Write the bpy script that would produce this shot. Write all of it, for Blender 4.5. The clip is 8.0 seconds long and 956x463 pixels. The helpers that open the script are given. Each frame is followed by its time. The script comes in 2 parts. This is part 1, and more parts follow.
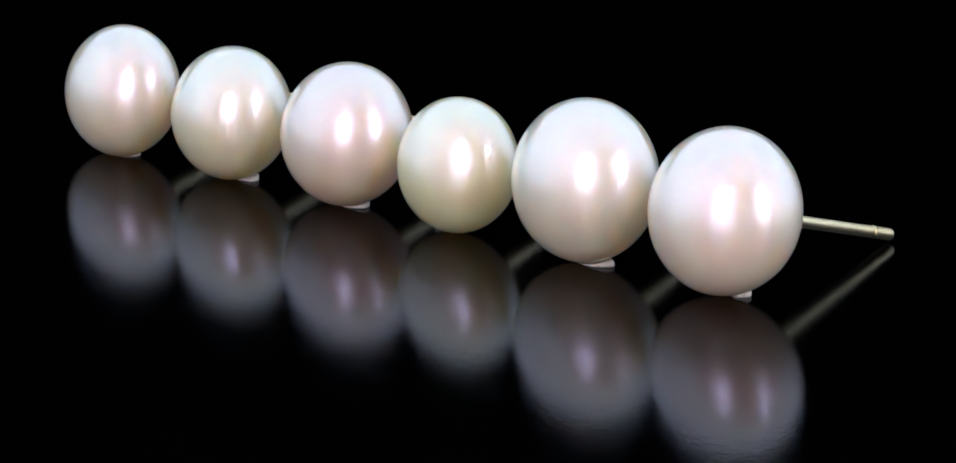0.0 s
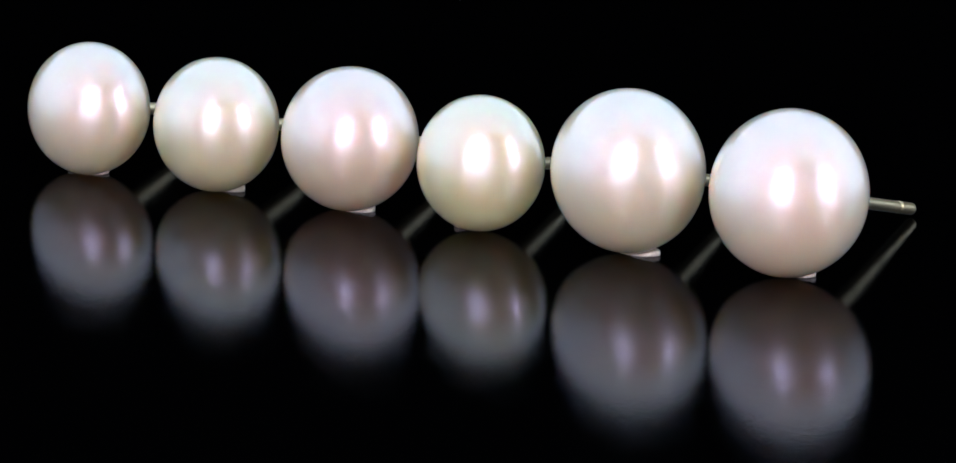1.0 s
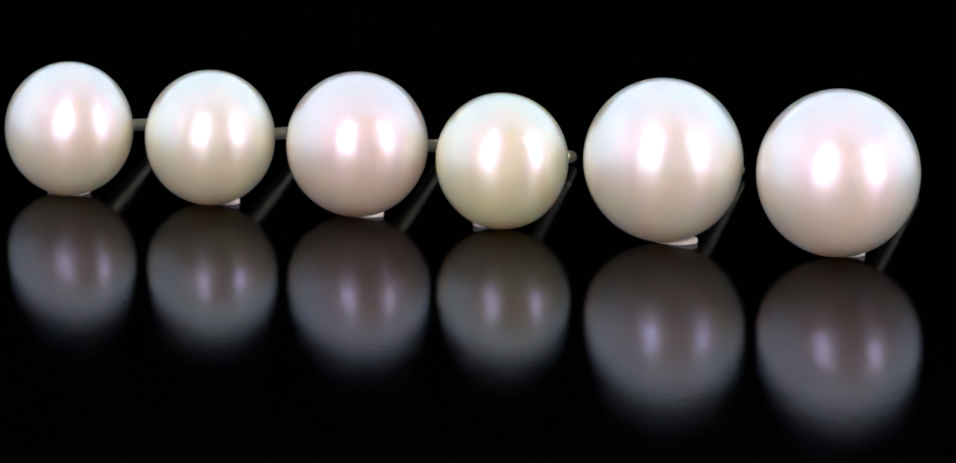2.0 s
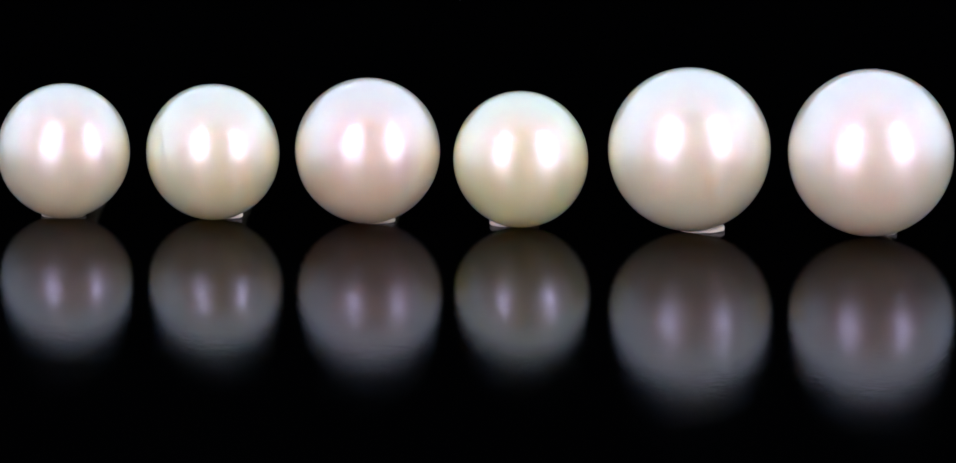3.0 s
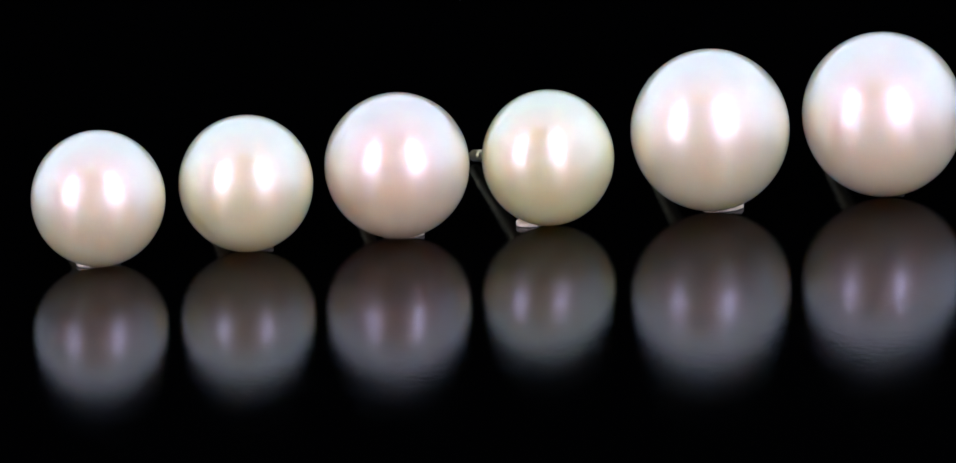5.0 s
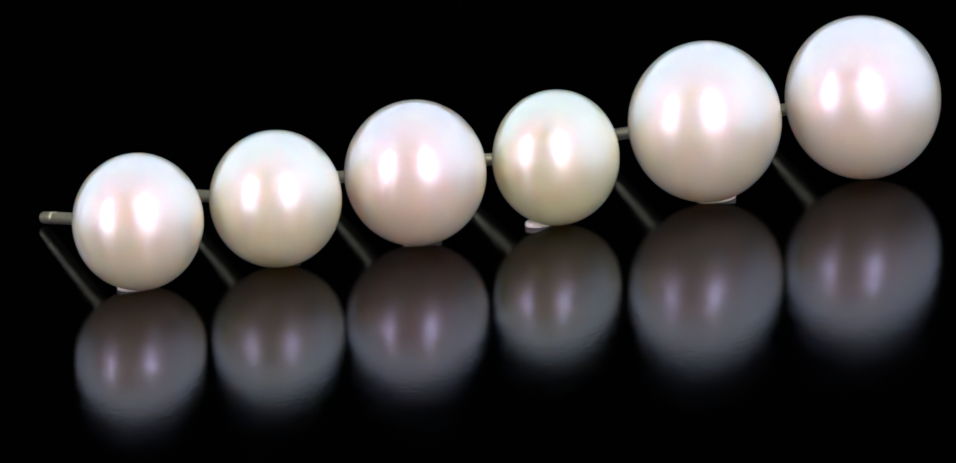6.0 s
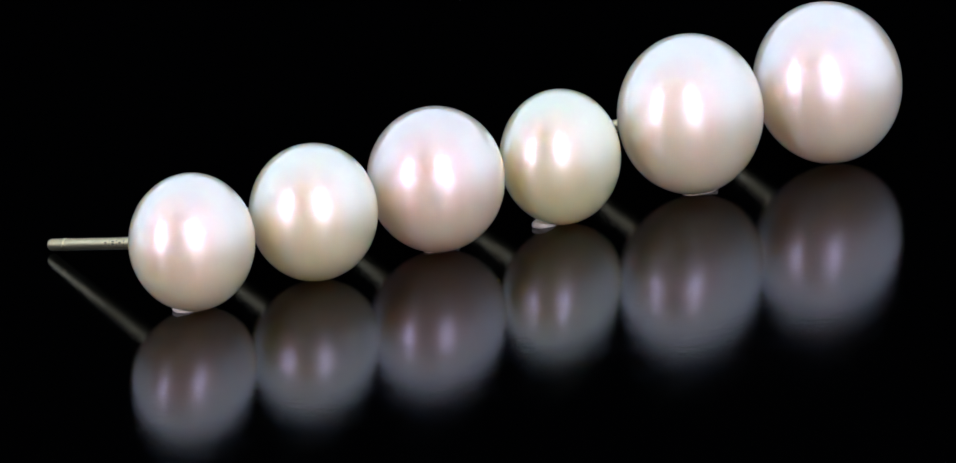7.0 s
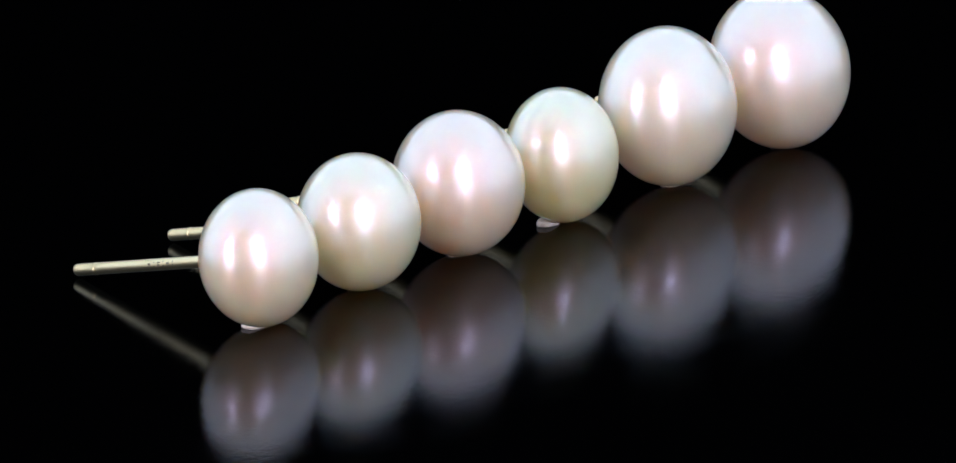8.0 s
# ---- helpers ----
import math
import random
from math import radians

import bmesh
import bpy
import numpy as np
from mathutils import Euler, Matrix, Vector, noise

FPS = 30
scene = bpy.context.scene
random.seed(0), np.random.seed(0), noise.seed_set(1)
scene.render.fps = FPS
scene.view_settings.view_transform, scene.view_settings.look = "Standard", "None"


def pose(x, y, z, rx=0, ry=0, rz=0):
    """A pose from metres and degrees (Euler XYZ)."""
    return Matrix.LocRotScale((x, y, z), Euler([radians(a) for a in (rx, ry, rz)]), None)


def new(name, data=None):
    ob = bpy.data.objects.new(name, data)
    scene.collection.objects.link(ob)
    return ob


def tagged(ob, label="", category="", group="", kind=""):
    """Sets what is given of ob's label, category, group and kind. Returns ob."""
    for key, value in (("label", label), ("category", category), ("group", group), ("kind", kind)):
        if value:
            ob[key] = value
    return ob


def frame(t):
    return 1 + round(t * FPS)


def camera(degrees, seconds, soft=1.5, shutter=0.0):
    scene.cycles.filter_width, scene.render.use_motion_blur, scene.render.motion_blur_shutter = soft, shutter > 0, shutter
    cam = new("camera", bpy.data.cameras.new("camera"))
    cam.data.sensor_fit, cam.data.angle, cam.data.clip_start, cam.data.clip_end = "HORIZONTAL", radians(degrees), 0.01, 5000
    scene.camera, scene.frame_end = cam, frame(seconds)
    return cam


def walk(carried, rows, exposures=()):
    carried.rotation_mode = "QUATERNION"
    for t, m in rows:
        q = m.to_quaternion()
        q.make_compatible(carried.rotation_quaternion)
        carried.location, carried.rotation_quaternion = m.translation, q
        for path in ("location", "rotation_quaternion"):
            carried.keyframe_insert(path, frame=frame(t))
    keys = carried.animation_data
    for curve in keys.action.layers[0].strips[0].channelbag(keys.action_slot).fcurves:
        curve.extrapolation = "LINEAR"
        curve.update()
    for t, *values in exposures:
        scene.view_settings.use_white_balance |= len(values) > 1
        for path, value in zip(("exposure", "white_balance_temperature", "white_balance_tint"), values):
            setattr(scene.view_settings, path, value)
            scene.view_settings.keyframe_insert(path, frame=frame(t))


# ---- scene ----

MM = 0.001

# ---- camera: a long lens on a stand, with a very slight drift ----
EYE = (0.0, -0.63078, 0.17832)
cam = camera(5.3140, 8.0, soft=1.6)
walk(cam, [
    (0.0, pose(*EYE, 74.0859, 0.6602, -0.1899)),
    (0.5, pose(*EYE, 74.0800, 0.6649, -0.1735)),
    (1.0, pose(*EYE, 74.0743, 0.6691, -0.1586)),
    (1.5, pose(*EYE, 74.0696, 0.6728, -0.1456)),
    (2.0, pose(*EYE, 74.0662, 0.6759, -0.1349)),
    (2.5, pose(*EYE, 74.0645, 0.6782, -0.1267)),
    (3.0, pose(*EYE, 74.0647, 0.6798, -0.1212)),
    (3.5, pose(*EYE, 74.0669, 0.6806, -0.1183)),
    (4.0, pose(*EYE, 74.0711, 0.6807, -0.1181)),
    (4.5, pose(*EYE, 74.0772, 0.6800, -0.1203)),
    (5.0, pose(*EYE, 74.0848, 0.6787, -0.1249)),
    (5.5, pose(*EYE, 74.0937, 0.6769, -0.1313)),
    (6.0, pose(*EYE, 74.1034, 0.6746, -0.1394)),
    (6.5, pose(*EYE, 74.1131, 0.6720, -0.1485)),
    (7.0, pose(*EYE, 74.1222, 0.6693, -0.1580)),
    (7.5, pose(*EYE, 74.1299, 0.6666, -0.1673)),
    (8.0, pose(*EYE, 74.1350, 0.6643, -0.1756)),
])

# ---- light: a closed photo booth, lit by its lamps and by emitting tent cloth ----
world = bpy.data.worlds.new("dark_room")
world.use_nodes = True
world.node_tree.nodes["Background"].inputs["Strength"].default_value = 0.0
scene.world = world

CEILING_PANEL = 0.85     # radiance of the overhead diffuser
TENT_EMISSION = 0.49              # emission of the tent cloth, in place of light through it from outside
SOFTBOX_LEFT = 1.5       # the two upright softboxes beside the camera
SOFTBOX_RIGHT = 1.4
BULB = 430.0             # bare diodes on the softbox fronts
TOP_BULB = 400.0         # larger frosted bulbs on top of them


# ---- materials ----
HAZE = 0.15              # roughness of the plate's soft reflection


def nodes_of(name):
    m = bpy.data.materials.new(name)
    m.use_nodes = True
    t = m.node_tree
    return m, t, t.nodes["Principled BSDF"]


def mapped_noise(t, scale, detail=4.0, rough=0.55, stretch=(1, 1, 1)):
    co = t.nodes.new("ShaderNodeTexCoord")
    mp = t.nodes.new("ShaderNodeMapping")
    mp.inputs["Scale"].default_value = stretch
    nz = t.nodes.new("ShaderNodeTexNoise")
    nz.inputs["Scale"].default_value = scale
    nz.inputs["Detail"].default_value = detail
    nz.inputs["Roughness"].default_value = rough
    t.links.new(co.outputs["Object"], mp.inputs["Vector"])
    t.links.new(mp.outputs["Vector"], nz.inputs["Vector"])
    return nz


def ramp(t, source, stops):
    r = t.nodes.new("ShaderNodeValToRGB")
    for e, (at, col) in zip(r.color_ramp.elements, (stops[0], stops[-1])):
        e.position, e.color = at, (*col, 1)
    for at, col in stops[1:-1]:
        e = r.color_ramp.elements.new(at)
        e.color = (*col, 1)
    t.links.new(source, r.inputs["Fac"])
    return r


def bump(t, source, bsdf, distance, strength=1.0, socket="Normal", after=None):
    b = t.nodes.new("ShaderNodeBump")
    b.inputs["Strength"].default_value = strength
    b.inputs["Distance"].default_value = distance
    t.links.new(source, b.inputs["Height"])
    if after:
        t.links.new(after.outputs["Normal"], b.inputs["Normal"])
    t.links.new(b.outputs["Normal"], bsdf.inputs[socket])
    return b


def nacre(name, body, orient):
    """Pearl nacre: cream body under a broad pink-to-green orient, a tighter white lustre, and a thin clear skin."""
    m, t, p = nodes_of(name)
    cloud = mapped_noise(t, 260.0, 3.0)
    dark = tuple(c * 0.93 for c in body)
    r = ramp(t, cloud.outputs["Fac"], [(0.3, dark), (0.7, body)])
    t.links.new(r.outputs["Color"], p.inputs["Base Color"])
    p.inputs["Roughness"].default_value = 0.3
    p.inputs["IOR"].default_value = 1.6
    p.inputs["Subsurface Weight"].default_value = 1.0
    p.inputs["Subsurface Radius"].default_value = (1.0, 0.7, 0.45)
    p.inputs["Subsurface Scale"].default_value = 0.009
    glow = t.nodes.new("ShaderNodeBsdfPrincipled")
    lustre = t.nodes.new("ShaderNodeBsdfPrincipled")
    facing = t.nodes.new("ShaderNodeLayerWeight")
    facing.inputs["Blend"].default_value = 0.5
    overtone = mapped_noise(t, 190.0, 1.0, 0.4, (1, 1, 0.55))     # drifting pink and green overtones
    green = (orient[0] * 0.93, orient[1] * 1.2, orient[2] * 1.04)
    patch = ramp(t, overtone.outputs["Fac"], [(0.42, orient), (0.64, green)])
    rim = ramp(t, facing.outputs["Facing"], [(0.11, (0, 0, 0)), (0.27, (1, 1, 1))])
    sheen = t.nodes.new("ShaderNodeMix")
    sheen.data_type = "RGBA"
    t.links.new(rim.outputs["Color"], sheen.inputs[0])
    t.links.new(patch.outputs["Color"], sheen.inputs[6])
    sheen.inputs[7].default_value = (0.72, 0.96, 0.98, 1)
    t.links.new(sheen.outputs[2], glow.inputs["Base Color"])
    lustre.inputs["Base Color"].default_value = (0.82, 0.89, 1.0, 1)
    glow.inputs["Metallic"].default_value = 1.0
    glow.inputs["Roughness"].default_value = 0.42
    lustre.inputs["Metallic"].default_value = 1.0
    lustre.inputs["Roughness"].default_value = 0.28
    for layer in (p, glow, lustre):
        layer.inputs["Coat Weight"].default_value = 1.0
        layer.inputs["Coat IOR"].default_value = 1.85
        layer.inputs["Coat Roughness"].default_value = 0.08
    under = t.nodes.new("ShaderNodeMixShader")
    under.inputs["Fac"].default_value = 0.20
    t.links.new(p.outputs[0], under.inputs[1])
    t.links.new(glow.outputs[0], under.inputs[2])
    mix = t.nodes.new("ShaderNodeMixShader")
    mix.inputs["Fac"].default_value = 0.19
    t.links.new(under.outputs[0], mix.inputs[1])
    t.links.new(lustre.outputs[0], mix.inputs[2])
    t.links.new(mix.outputs[0], t.nodes["Material Output"].inputs["Surface"])
    waves = mapped_noise(t, 420.0, 2.0)
    bump(t, waves.outputs["Fac"], p, 0.00002, 0.4)
    bump(t, waves.outputs["Fac"], lustre, 0.00003, 0.6)
    return m


def glowing(name, colour, strength):
    m = bpy.data.materials.new(name)
    m.use_nodes = True
    t = m.node_tree
    t.nodes.remove(t.nodes["Principled BSDF"])
    e = t.nodes.new("ShaderNodeEmission")
    e.inputs["Color"].default_value = (*colour, 1)
    e.inputs["Strength"].default_value = strength
    t.links.new(e.outputs[0], t.nodes["Material Output"].inputs["Surface"])
    return m


def black_acrylic():
    """Polished black sheet: a clear mirror broken by a fine grain, under a soft haze of wiping marks."""
    m, t, p = nodes_of("black_acrylic")
    t.nodes.remove(p)
    grain = mapped_noise(t, 4200.0, 1.5, 0.6)
    ripple = mapped_noise(t, 1500.0, 2.0, 0.5)
    peel = mapped_noise(t, 420.0, 2.0, 0.5)
    clear = t.nodes.new("ShaderNodeBsdfAnisotropic")
    haze = t.nodes.new("ShaderNodeBsdfAnisotropic")
    for node, low, high in ((clear, 0.03, 0.08), (haze, HAZE - 0.03, HAZE + 0.03)):
        node.distribution = "BECKMANN"
        node.inputs["Color"].default_value = (0.52, 0.52, 0.56, 1)
        rr = t.nodes.new("ShaderNodeMapRange")
        rr.inputs["To Min"].default_value = low
        rr.inputs["To Max"].default_value = high
        t.links.new(peel.outputs["Fac"], rr.inputs["Value"])
        t.links.new(rr.outputs["Result"], node.inputs["Roughness"])
    first = bump(t, ripple.outputs["Fac"], clear, 0.000005, 1.0)
    bump(t, grain.outputs["Fac"], clear, 0.000007, 1.0, after=first)
    gloss = t.nodes.new("ShaderNodeMixShader")
    gloss.inputs["Fac"].default_value = 0.38
    t.links.new(clear.outputs[0], gloss.inputs[1])
    t.links.new(haze.outputs[0], gloss.inputs[2])
    black = t.nodes.new("ShaderNodeBsdfDiffuse")
    black.inputs["Color"].default_value = (0.0003, 0.0003, 0.0003, 1)
    fresnel = t.nodes.new("ShaderNodeFresnel")
    fresnel.inputs["IOR"].default_value = 1.47
    mix = t.nodes.new("ShaderNodeMixShader")
    t.links.new(fresnel.outputs[0], mix.inputs["Fac"])
    t.links.new(black.outputs[0], mix.inputs[1])
    t.links.new(gloss.outputs[0], mix.inputs[2])
    t.links.new(mix.outputs[0], t.nodes["Material Output"].inputs["Surface"])
    return m


def gold():
    m, t, p = nodes_of("yellow_gold")
    n = mapped_noise(t, 900.0, 3.0, stretch=(1, 0.15, 1))
    r = ramp(t, n.outputs["Fac"], [(0.3, (0.98, 0.74, 0.34)), (0.7, (1.0, 0.86, 0.48))])
    t.links.new(r.outputs["Color"], p.inputs["Base Color"])
    p.inputs["Metallic"].default_value = 1.0
    p.inputs["Roughness"].default_value = 0.30
    bump(t, n.outputs["Fac"], p, 0.00003, 0.6)
    return m


def matt(name, a, b, scale, rough=0.8, bumpy=0.0003):
    m, t, p = nodes_of(name)
    n = mapped_noise(t, scale, 5.0)
    r = ramp(t, n.outputs["Fac"], [(0.3, a), (0.7, b)])
    t.links.new(r.outputs["Color"], p.inputs["Base Color"])
    p.inputs["Roughness"].default_value = rough
    p.inputs["Specular IOR Level"].default_value = 0.0 if name == "black_velvet" else 0.2
    bump(t, n.outputs["Fac"], p, bumpy, 0.5)
    return m


ACRYLIC = black_acrylic()
GOLD = gold()
PUTTY = matt("white_putty", (0.70, 0.58, 0.42), (0.82, 0.71, 0.54), 1500.0, 0.35, 0.00004)
VELVET = matt("black_velvet", (0.0006, 0.0006, 0.0006), (0.0012, 0.0012, 0.0012), 60.0, 0.95)
STUDIO = matt("grey_paint", (0.50, 0.50, 0.50), (0.58, 0.58, 0.58), 30.0, 0.7)
WHITE_FRAME = matt("white_painted_metal", (0.76, 0.76, 0.76), (0.82, 0.82, 0.82), 60.0, 0.5, 0.0001)
CASING = matt("black_casing", (0.012, 0.012, 0.013), (0.02, 0.02, 0.021), 80.0, 0.5)


def emissive_fabric(name, strength):
    """White tent cloth; its own emission stands in for lamps outside."""
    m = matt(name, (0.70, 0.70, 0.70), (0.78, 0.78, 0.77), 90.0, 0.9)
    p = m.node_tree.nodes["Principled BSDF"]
    # glow put into the cloth itself; no lamp stands behind it
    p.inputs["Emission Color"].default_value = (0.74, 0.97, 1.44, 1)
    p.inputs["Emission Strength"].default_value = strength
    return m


EMISSIVE_FABRIC = emissive_fabric("emissive_tent_fabric", TENT_EMISSION)
ENGRAVED = matt("engraved_mark", (0.16, 0.11, 0.05), (0.22, 0.15, 0.07), 900.0, 0.5, 0.00001)
PANEL_GLOW = glowing("panel_diffuser", (0.70, 0.965, 1.56), CEILING_PANEL)
LEFT_GLOW = glowing("softbox_diffuser_a", (0.98, 0.97, 1.18), SOFTBOX_LEFT)
RIGHT_GLOW = glowing("softbox_diffuser_b", (0.98, 0.97, 1.18), SOFTBOX_RIGHT)
TOP_GLOW = glowing("frosted_bulb", (1.03, 0.95, 1.22), TOP_BULB)
BULB_GLOW = glowing("diode", (0.92, 0.94, 1.35), BULB)


# ---- mesh helpers ----
def mesh_of(name, bm, material, smooth=True):
    bmesh.ops.recalc_face_normals(bm, faces=bm.faces)
    me = bpy.data.meshes.new(name)
    bm.to_mesh(me)
    bm.free()
    me.materials.append(material)
    if smooth:
        for f in me.polygons:
            f.use_smooth = True
    return me


def part(name, bm, material, parent, label="", smooth=True):
    ob = new(name, mesh_of(name, bm, material, smooth))
    ob.parent = parent
    if label:
        tagged(ob, label)
    return ob


def box(bm, lo, hi, bevel=0.0):
    made = bmesh.ops.create_cube(bm, size=1.0)["verts"]
    for v in made:
        v.co = Vector([l + (c + 0.5) * (h - l) for c, l, h in zip(v.co, lo, hi)])
    if bevel:
        edges = list({e for v in made for e in v.link_edges})
        bmesh.ops.bevel(bm, geom=edges, offset=bevel, segments=2, affect="EDGES", profile=0.5)


def lathe(bm, profile, sides, axis="z"):
    """Turns (radius, along) pairs about an axis; radius 0 closes an end."""
    rings = []
    for r, h in profile:
        ring = []
        for k in range(1 if r == 0 else sides):
            a = 2 * math.pi * k / sides
            x, y = r * math.cos(a), r * math.sin(a)
            ring.append(bm.verts.new((x, y, h) if axis == "z" else (x, h, y)))
        rings.append(ring)
    for lo, hi in zip(rings, rings[1:]):
        for k in range(sides):
            a, b = lo[k % len(lo)], lo[(k + 1) % len(lo)]
            c, d = hi[(k + 1) % len(hi)], hi[k % len(hi)]
            corner = []
            for v in (a, b, c, d):
                if v not in corner:
                    corner.append(v)
            if len(corner) > 2:
                bm.faces.new(corner)


# ---- structure: the booth ----
def slab(name, lo, hi, material, label, category):
    bm = bmesh.new()
    box(bm, lo, hi)
    ob = new(name, mesh_of(name, bm, material, smooth=False))
    return tagged(ob, label, category, kind="structure")


FLOOR_Z = -0.045
# dark studio round an open-fronted light tent
slab("floor", (-1.5, -1.8, FLOOR_Z - 0.02), (1.5, 0.9, FLOOR_Z), VELVET, "black velvet covered table top of a studio", "floor")
slab("wall_front", (-1.5, -1.82, FLOOR_Z), (1.5, -1.8, 1.3), STUDIO, "light grey painted studio wall", "wall")
slab("wall_west", (-1.52, -1.8, FLOOR_Z), (-1.5, 0.9, 1.3), STUDIO, "light grey painted studio wall", "wall")
slab("wall_east", (1.5, -1.8, FLOOR_Z), (1.52, 0.9, 1.3), STUDIO, "light grey painted studio wall", "wall")
slab("wall_rear", (-1.5, 0.9, FLOOR_Z), (1.5, 0.92, 1.3), STUDIO, "light grey painted studio wall", "wall")
slab("ceiling", (-1.52, -1.82, 1.3), (1.52, 0.92, 1.32), STUDIO, "light grey painted studio ceiling", "ceiling")
slab("backdrop", (-0.60, 0.53, FLOOR_Z), (0.60, 0.548, 0.245), VELVET, "black velvet backdrop standing behind the turntable", "backdrop")


def light_tent():
    root = tagged(new("light_tent"), "white translucent fabric light tent, open at the front", "light tent")
    root.location.z = FLOOR_Z
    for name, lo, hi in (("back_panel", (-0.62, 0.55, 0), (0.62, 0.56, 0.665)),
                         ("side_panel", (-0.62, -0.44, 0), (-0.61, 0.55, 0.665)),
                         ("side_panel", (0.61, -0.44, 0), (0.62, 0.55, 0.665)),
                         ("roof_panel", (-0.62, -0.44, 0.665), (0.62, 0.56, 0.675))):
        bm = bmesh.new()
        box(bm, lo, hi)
        part(name, bm, EMISSIVE_FABRIC, root, smooth=False)


light_tent()


# ---- lamps seen mirrored in the pearls ----
def ceiling_panel():
    root = tagged(new("ceiling_light"), "large flat overhead panel light with white diffuser", "panel light")
    root.location = (0, 0.08, 0.56)
    bm = bmesh.new()
    for lo, hi in (((-0.56, -0.43, 0), (0.56, -0.41, 0.05)), ((-0.56, 0.41, 0), (0.56, 0.43, 0.05)),
                   ((-0.56, -0.41, 0), (-0.54, 0.41, 0.05)), ((0.54, -0.41, 0), (0.56, 0.41, 0.05)),
                   ((-0.54, -0.41, 0.04), (0.54, 0.41, 0.05))):
        box(bm, lo, hi)
    part("frame", bm, WHITE_FRAME, root, smooth=False)
    bm = bmesh.new()
    box(bm, (-0.54, -0.41, 0.006), (0.54, 0.41, 0.012))
    part("diffuser", bm, PANEL_GLOW, root, "glowing white diffuser", smooth=False)
    for x in (-0.4, 0.4):
        bm = bmesh.new()
        lathe(bm, [(0, 0.05), (0.006, 0.05), (0.006, 0.06), (0, 0.06)], 12)
        part("hanger", bm, CASING, root).location.x = x


def softbox(azimuth, distance, low, high, width, glow, label, diode_height):
    """An upright strip light that faces the turntable; azimuth from the camera's side, degrees to the right."""
    a = radians(azimuth)
    x, y = distance * math.sin(a), -distance * math.cos(a)
    root = tagged(new("softbox"), label, "softbox", group="lights beside the camera")
    root.matrix_basis = pose(x, y, FLOOR_Z, 0, 0, azimuth)
    lo, hi, w = low - FLOOR_Z, high - FLOOR_Z, width / 2
    bm = bmesh.new()
    box(bm, (-w - 0.008, -0.05, lo - 0.008), (w + 0.008, -0.008, hi + 0.008), 0.004)
    part("housing", bm, CASING, root, smooth=False)
    bm = bmesh.new()
    box(bm, (-w, -0.008, lo), (w, 0.0, hi), 0.003)
    part("diffuser", bm, glow, root, "glowing white diffuser", smooth=False)
    bm = bmesh.new()
    lathe(bm, [(0, 0.0), (0.05, 0.0), (0.05, 0.008), (0.009, 0.014), (0.009, lo - 0.008), (0, lo - 0.008)], 20)
    stand = part("stand", bm, CASING, root)
    stand.location = (0, -0.028, 0)
    for height, size, light in ((0.145, 0.0105, BULB_GLOW), (diode_height, 0.0125, TOP_GLOW)):
        bm = bmesh.new()
        bmesh.ops.create_uvsphere(bm, u_segments=16, v_segments=10, radius=size)
        bulb = part("bulb", bm, light, root, "bright bare bulb")
        bulb.location = (0, 0.004, height - FLOOR_Z)
    return root


ceiling_panel()
softbox(-29, 0.44, -0.035, 0.25, 0.20, LEFT_GLOW, "tall black softbox with glowing white front on a stand", 0.302)
softbox(33.5, 0.44, -0.035, 0.25, 0.19, RIGHT_GLOW, "tall black softbox with dimmer glowing white front on a stand", 0.302)


# ---- turntable ----
def pedestal():
    bm = bmesh.new()
    lathe(bm, [(0, FLOOR_Z), (0.10, FLOOR_Z), (0.102, FLOOR_Z + 0.003), (0.098, -0.012), (0.05, -0.0085), (0, -0.0085)], 64)
    ob = new("pedestal", mesh_of("pedestal", bm, CASING))
    return tagged(ob, "low round black plastic pedestal under a turning plate", "pedestal")


def turntable_plate():
    bm = bmesh.new()
    lathe(bm, [(0, -0.008), (0.158, -0.008), (0.16, -0.0065), (0.16, -0.0012), (0.1588, 0.0), (0, 0.0)], 128)
    ob = new("turntable_plate", mesh_of("turntable_plate", bm, ACRYLIC, smooth=False))
    return tagged(ob, "round polished black acrylic turntable plate, turning slowly", "turntable plate")


pedestal()
plate = turntable_plate()

# ---- pearl stud earrings ----
# place on the plate (x, y), height of the middle, half width, half height, half depth, turn, lean, post tip (side, along)
STUDS = [
    (-26.255, -6.489, 4.211, 4.250, 4.281, 3.120, 3.00, 13.0, 0.55, 16.30),
    (-16.723, -5.702, 4.326, 4.257, 4.316, 3.475, 1.53, 13.1, 0.13, 16.82),
    (-6.894, -4.840, 4.613, 4.601, 4.617, 3.760, 1.91, 15.0, 0.0, 15.9),
    (2.900, -4.465, 4.353, 4.265, 4.320, 3.181, 6.04, 12.0, 0.0, 16.0),
    (13.574, -3.745, 5.265, 5.131, 5.160, 3.899, 3.69, 11.6, 0.0, 16.3),
    (25.037, -2.994, 5.335, 5.234, 5.262, 4.075, 3.24, 17.4, 0.085, 16.32),
]
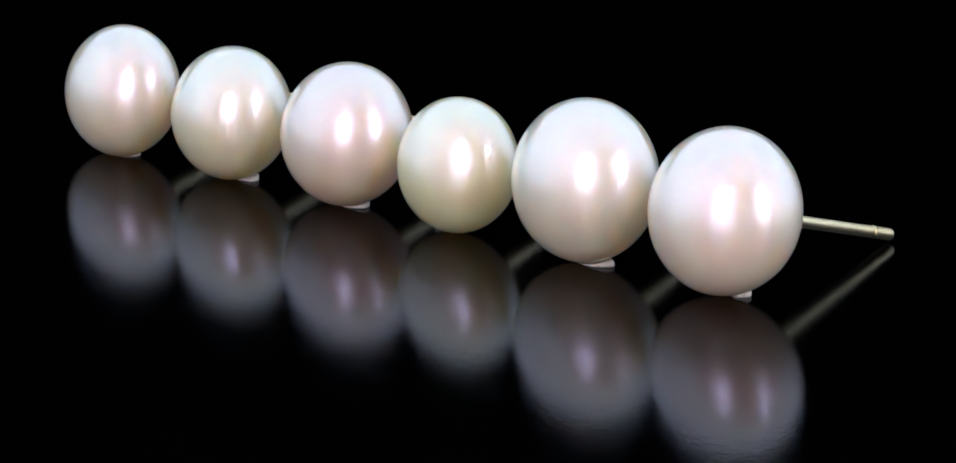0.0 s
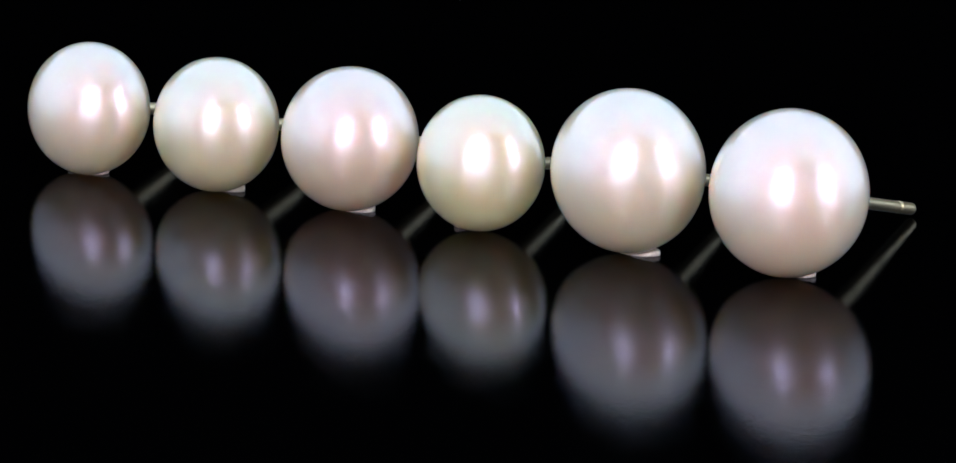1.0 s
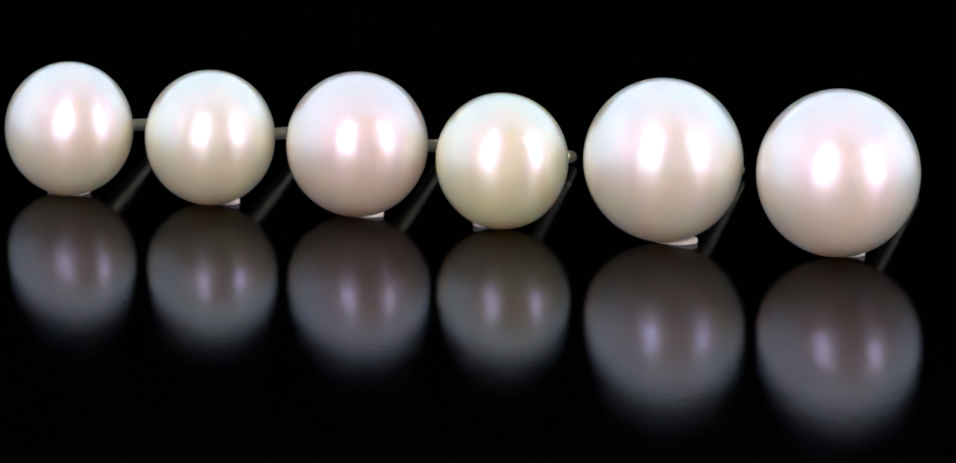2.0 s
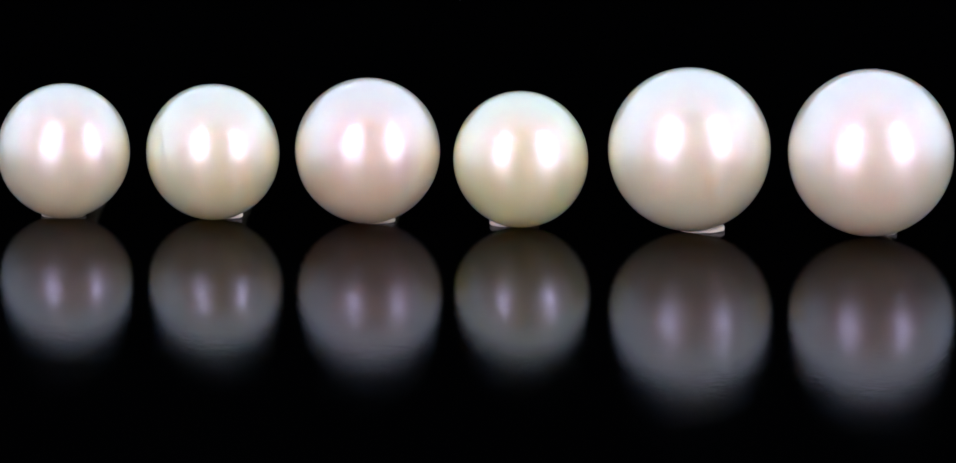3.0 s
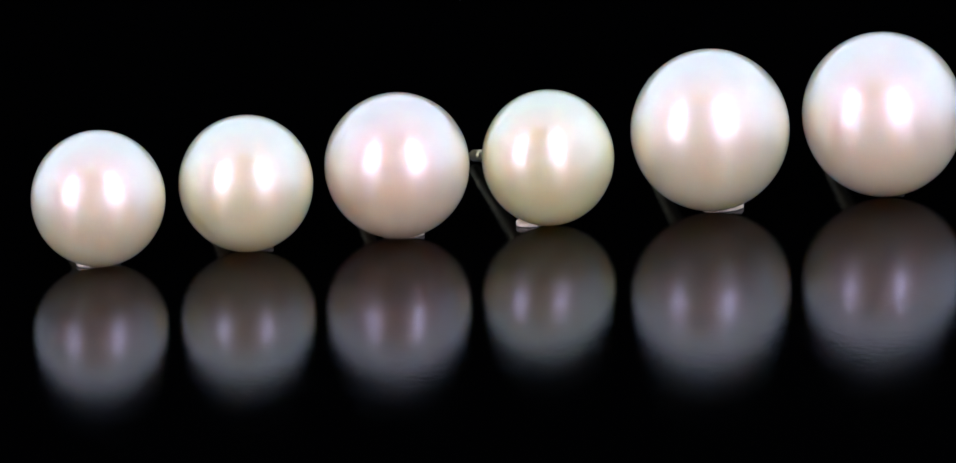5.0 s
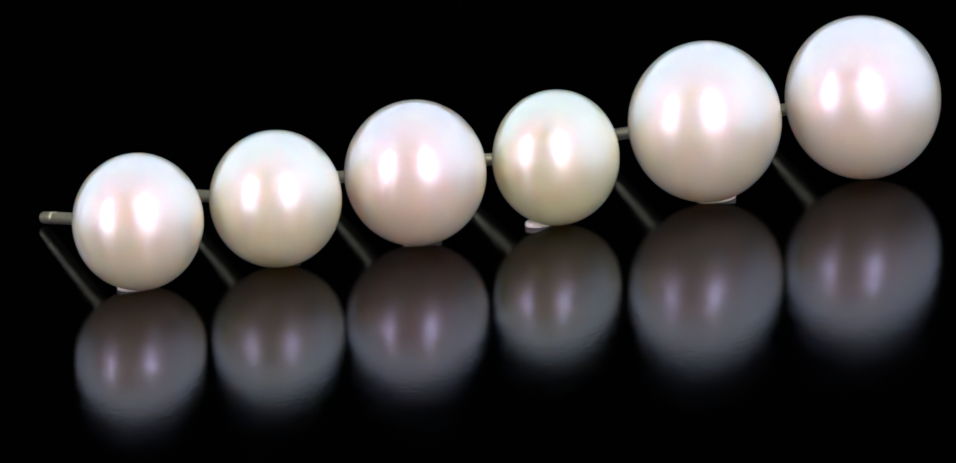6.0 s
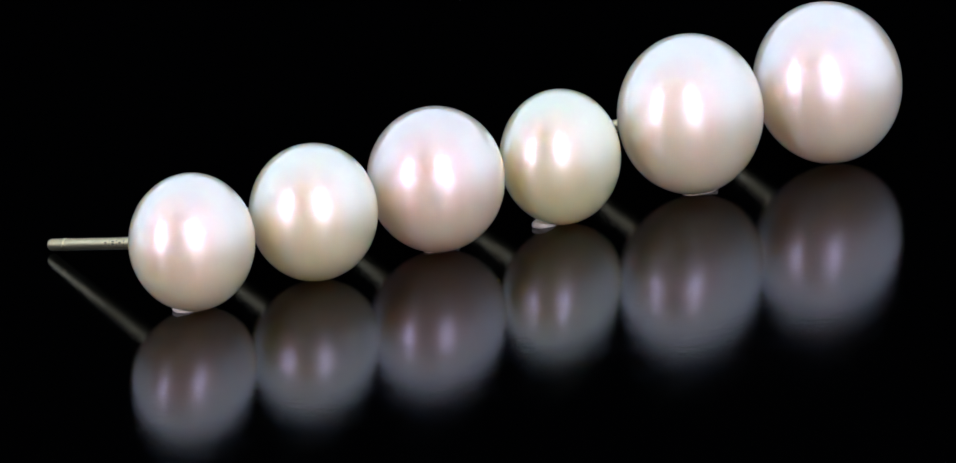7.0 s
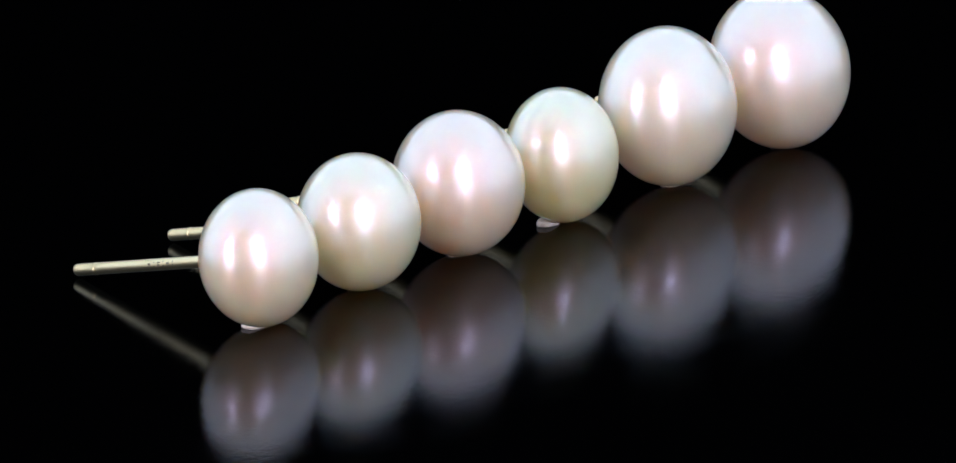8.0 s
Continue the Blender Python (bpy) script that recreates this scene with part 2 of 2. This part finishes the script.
LOOKS = [  # body colour, orient colour, words
    ((0.98, 0.67, 0.37), (0.99, 0.42, 0.68), "creamy white pearl with pink sheen"),
    ((0.96, 0.72, 0.37), (0.99, 0.44, 0.69), "cream white pearl with faint green cast"),
    ((0.98, 0.65, 0.38), (0.99, 0.43, 0.68), "rosy white pearl"),
    ((0.96, 0.73, 0.33), (0.99, 0.40, 0.66), "yellowish cream pearl"),
    ((0.98, 0.72, 0.42), (0.98, 0.49, 0.72), "large cool white pearl"),
    ((0.98, 0.69, 0.42), (0.99, 0.47, 0.70), "large rosy cream pearl"),
]


def pearl_mesh(a, b, c, seed):
    """A slightly uneven button pearl, flattened along y, drilled at the back."""
    bm = bmesh.new()
    bmesh.ops.create_uvsphere(bm, u_segments=112, v_segments=64, radius=1.0)
    bmesh.ops.rotate(bm, verts=bm.verts, cent=(0, 0, 0), matrix=Matrix.Rotation(radians(90), 3, "X"))
    off = Vector((seed * 7.3, seed * 3.1, seed * 5.7))
    for v in bm.verts:
        n = v.co.normalized()
        lump = 1 + 0.004 * noise.noise(n * 1.6 + off) + 0.0012 * noise.noise(n * 5.0 + off)
        if seed == 4:        # a flatter cheek on the yellowish pearl
            lump -= 0.028 * math.exp(-((n - Vector((0.36, -0.93, 0.05))).length / 0.36) ** 2)
        if n.y > 0.985:
            lump -= (n.y - 0.985) * 2.0
        v.co = Vector((n.x * a, n.y * b, n.z * c)) * lump * MM
    return bm


def post_mesh(start, tip):
    """A round gold wire with a snap groove and a rounded end, along y."""
    r = 0.385
    g = tip - 1.85
    prof = [(0, start), (r, start)]
    prof += [(r, start + (g - start) * k / 6) for k in range(1, 6)]
    prof += [(r, g - 0.4), (r, g - 0.22), (r * 0.98, g - 0.18), (r * 0.84, g - 0.1), (r * 0.84, g), (r * 1.07, g + 0.05), (r * 1.07, g + 0.10),
             (r * 1.0, g + 0.2), (r, g + 0.26), (r, g + 0.4), (r, tip - 0.3), (r, tip - 0.08), (r * 0.94, tip - 0.02), (r * 0.82, tip), (0, tip)]
    bm = bmesh.new()
    lathe(bm, [(q * MM, y * MM) for q, y in prof], 24, axis="y")
    return bm


def cup_mesh(b):
    """The small gold cup in which the pearl's back is set."""
    bm = bmesh.new()
    prof = [(0, b - 0.35), (1.15, b - 0.30), (1.3, b - 0.22), (1.25, b - 0.08), (0.8, b + 0.05), (0.42, b + 0.12), (0.36, b + 0.3), (0, b + 0.3)]
    lathe(bm, [(q * MM, y * MM) for q, y in prof], 28, axis="y")
    return bm


def hallmark(parent, along):
    """Worn, unreadable stamp marks: short bars struck into the side of the wire."""
    bm = bmesh.new()
    for k, (length, height) in enumerate(((0.10, 0.26), (0.22, 0.10), (0.09, 0.30), (0.26, 0.24), (0.10, 0.30), (0.20, 0.14))):
        y = along - 1.1 + k * 0.42
        for v in bmesh.ops.create_cube(bm, size=1.0)["verts"]:
            lift = 0.388 + 0.012 * (v.co.x < 0)
            q = v.co.z * height / 0.385 + 0.25
            v.co = Vector((-math.cos(q) * lift, y + v.co.y * length, math.sin(q) * lift)) * MM
    return part("hallmark", bm, ENGRAVED, parent, "worn stamped marks on the wire", smooth=False)


def pearl_stud(i):
    x, y, z, a, c, b, turn, lean, tip_x, tip_y = STUDS[i]
    body, tint, words = LOOKS[i]
    root = tagged(new("pearl_stud_earring"), f"{words} on gold post", "earring", group="row of pearl stud earrings")
    tilt = pose(0, 0, z * MM, -lean)
    pearl = part("pearl", pearl_mesh(a, b, c, i + 1), nacre("nacre", body, tint), root, words)
    pearl.matrix_basis = tilt
    cup = part("cup", cup_mesh(b), GOLD, root, "small gold cup")
    droop = pose(0, 0, z * MM, -math.degrees(math.asin((z - 0.45) / tip_y)))   # the post's end rests on the plate
    cup.matrix_basis = droop
    post = part("post", post_mesh(b - 0.1, tip_y), GOLD, root, "thin yellow gold post with a snap groove")
    post.matrix_basis = droop @ pose(0, 0, 0, 0, 0, -math.degrees(math.asin(tip_x / tip_y)))
    if i == 0:
        hallmark(post, 8.4)
    return root, pose(x * MM, y * MM, 0, 0, 0, turn)


# sticky dots squeezed under the pearls: sideways, forwards, half width, half depth, seed
DOTS = [
    (-0.07, 0.38, 1.45, 0.85, 1),
    (0.70, 0.80, 1.05, 0.70, 2),
    (0.40, 0.45, 1.35, 0.80, 3),
    (-1.10, 0.62, 0.95, 0.60, 4),
    (0.80, 0.42, 1.42, 0.75, 5),
    (0.72, 1.05, 0.90, 0.62, 6),
]


def putty_dot(i):
    """A thin pat of putty whose top takes the hollow of the pearl's underside and thins out at its edge."""
    sx, sy, w, d, seed = DOTS[i]
    x, y, z, a, c, b, turn, lean = STUDS[i][:8]
    bm = bmesh.new()
    lathe(bm, [(0, 0.0), (0.97, 0.0), (1.0, 0.25), (1.0, 0.7), (0.95, 1.0)] + [(k / 8, 1.0) for k in range(7, 0, -1)] + [(0, 1.0)], 48)
    for v in bm.verts:
        n = Vector((v.co.x, v.co.y, 0))
        k = 1 + 0.14 * noise.noise(n * 1.1 + Vector((seed * 3.7, 0, 0)))
        px, py = v.co.x * w * k, v.co.y * d * k
        gap = (px + sx) ** 2 / (2 * a) + (py + sy) ** 2 / (2 * b * b / c)
        top = 0.02 + min(gap, 0.34) * (0.92 + 0.25 * noise.noise(n * 2.2 + Vector((0, seed * 2.3, 0))))
        v.co = Vector((px, py, 0.003 + v.co.z * top)) * MM
    ob = new("putty_dot", mesh_of("putty_dot", bm, PUTTY))
    tagged(ob, "flattened dot of white sticky putty under a pearl", "putty dot", group="putty dots")
    under = (c * c - b * b) * math.sin(2 * radians(lean)) / 2 / z
    return ob, pose(x * MM, y * MM, 0, 0, 0, turn) @ pose(sx * MM, (sy - under) * MM, 0)


carried = [(plate, pose(0, 0, 0))]
carried += [pearl_stud(i) for i in range(len(STUDS))]
carried += [putty_dot(i) for i in range(len(DOTS))]


# ---- everything on the turntable turns at one steady speed ----
SPEED = 11.475           # degrees a second; square to the camera at 4 s


def motions():
    for thing, rest in carried:
        walk(thing, [(k * 0.2, pose(0, 0, 0, 0, 0, SPEED * (k * 0.2 - 4.0)) @ rest) for k in range(41)])


motions()
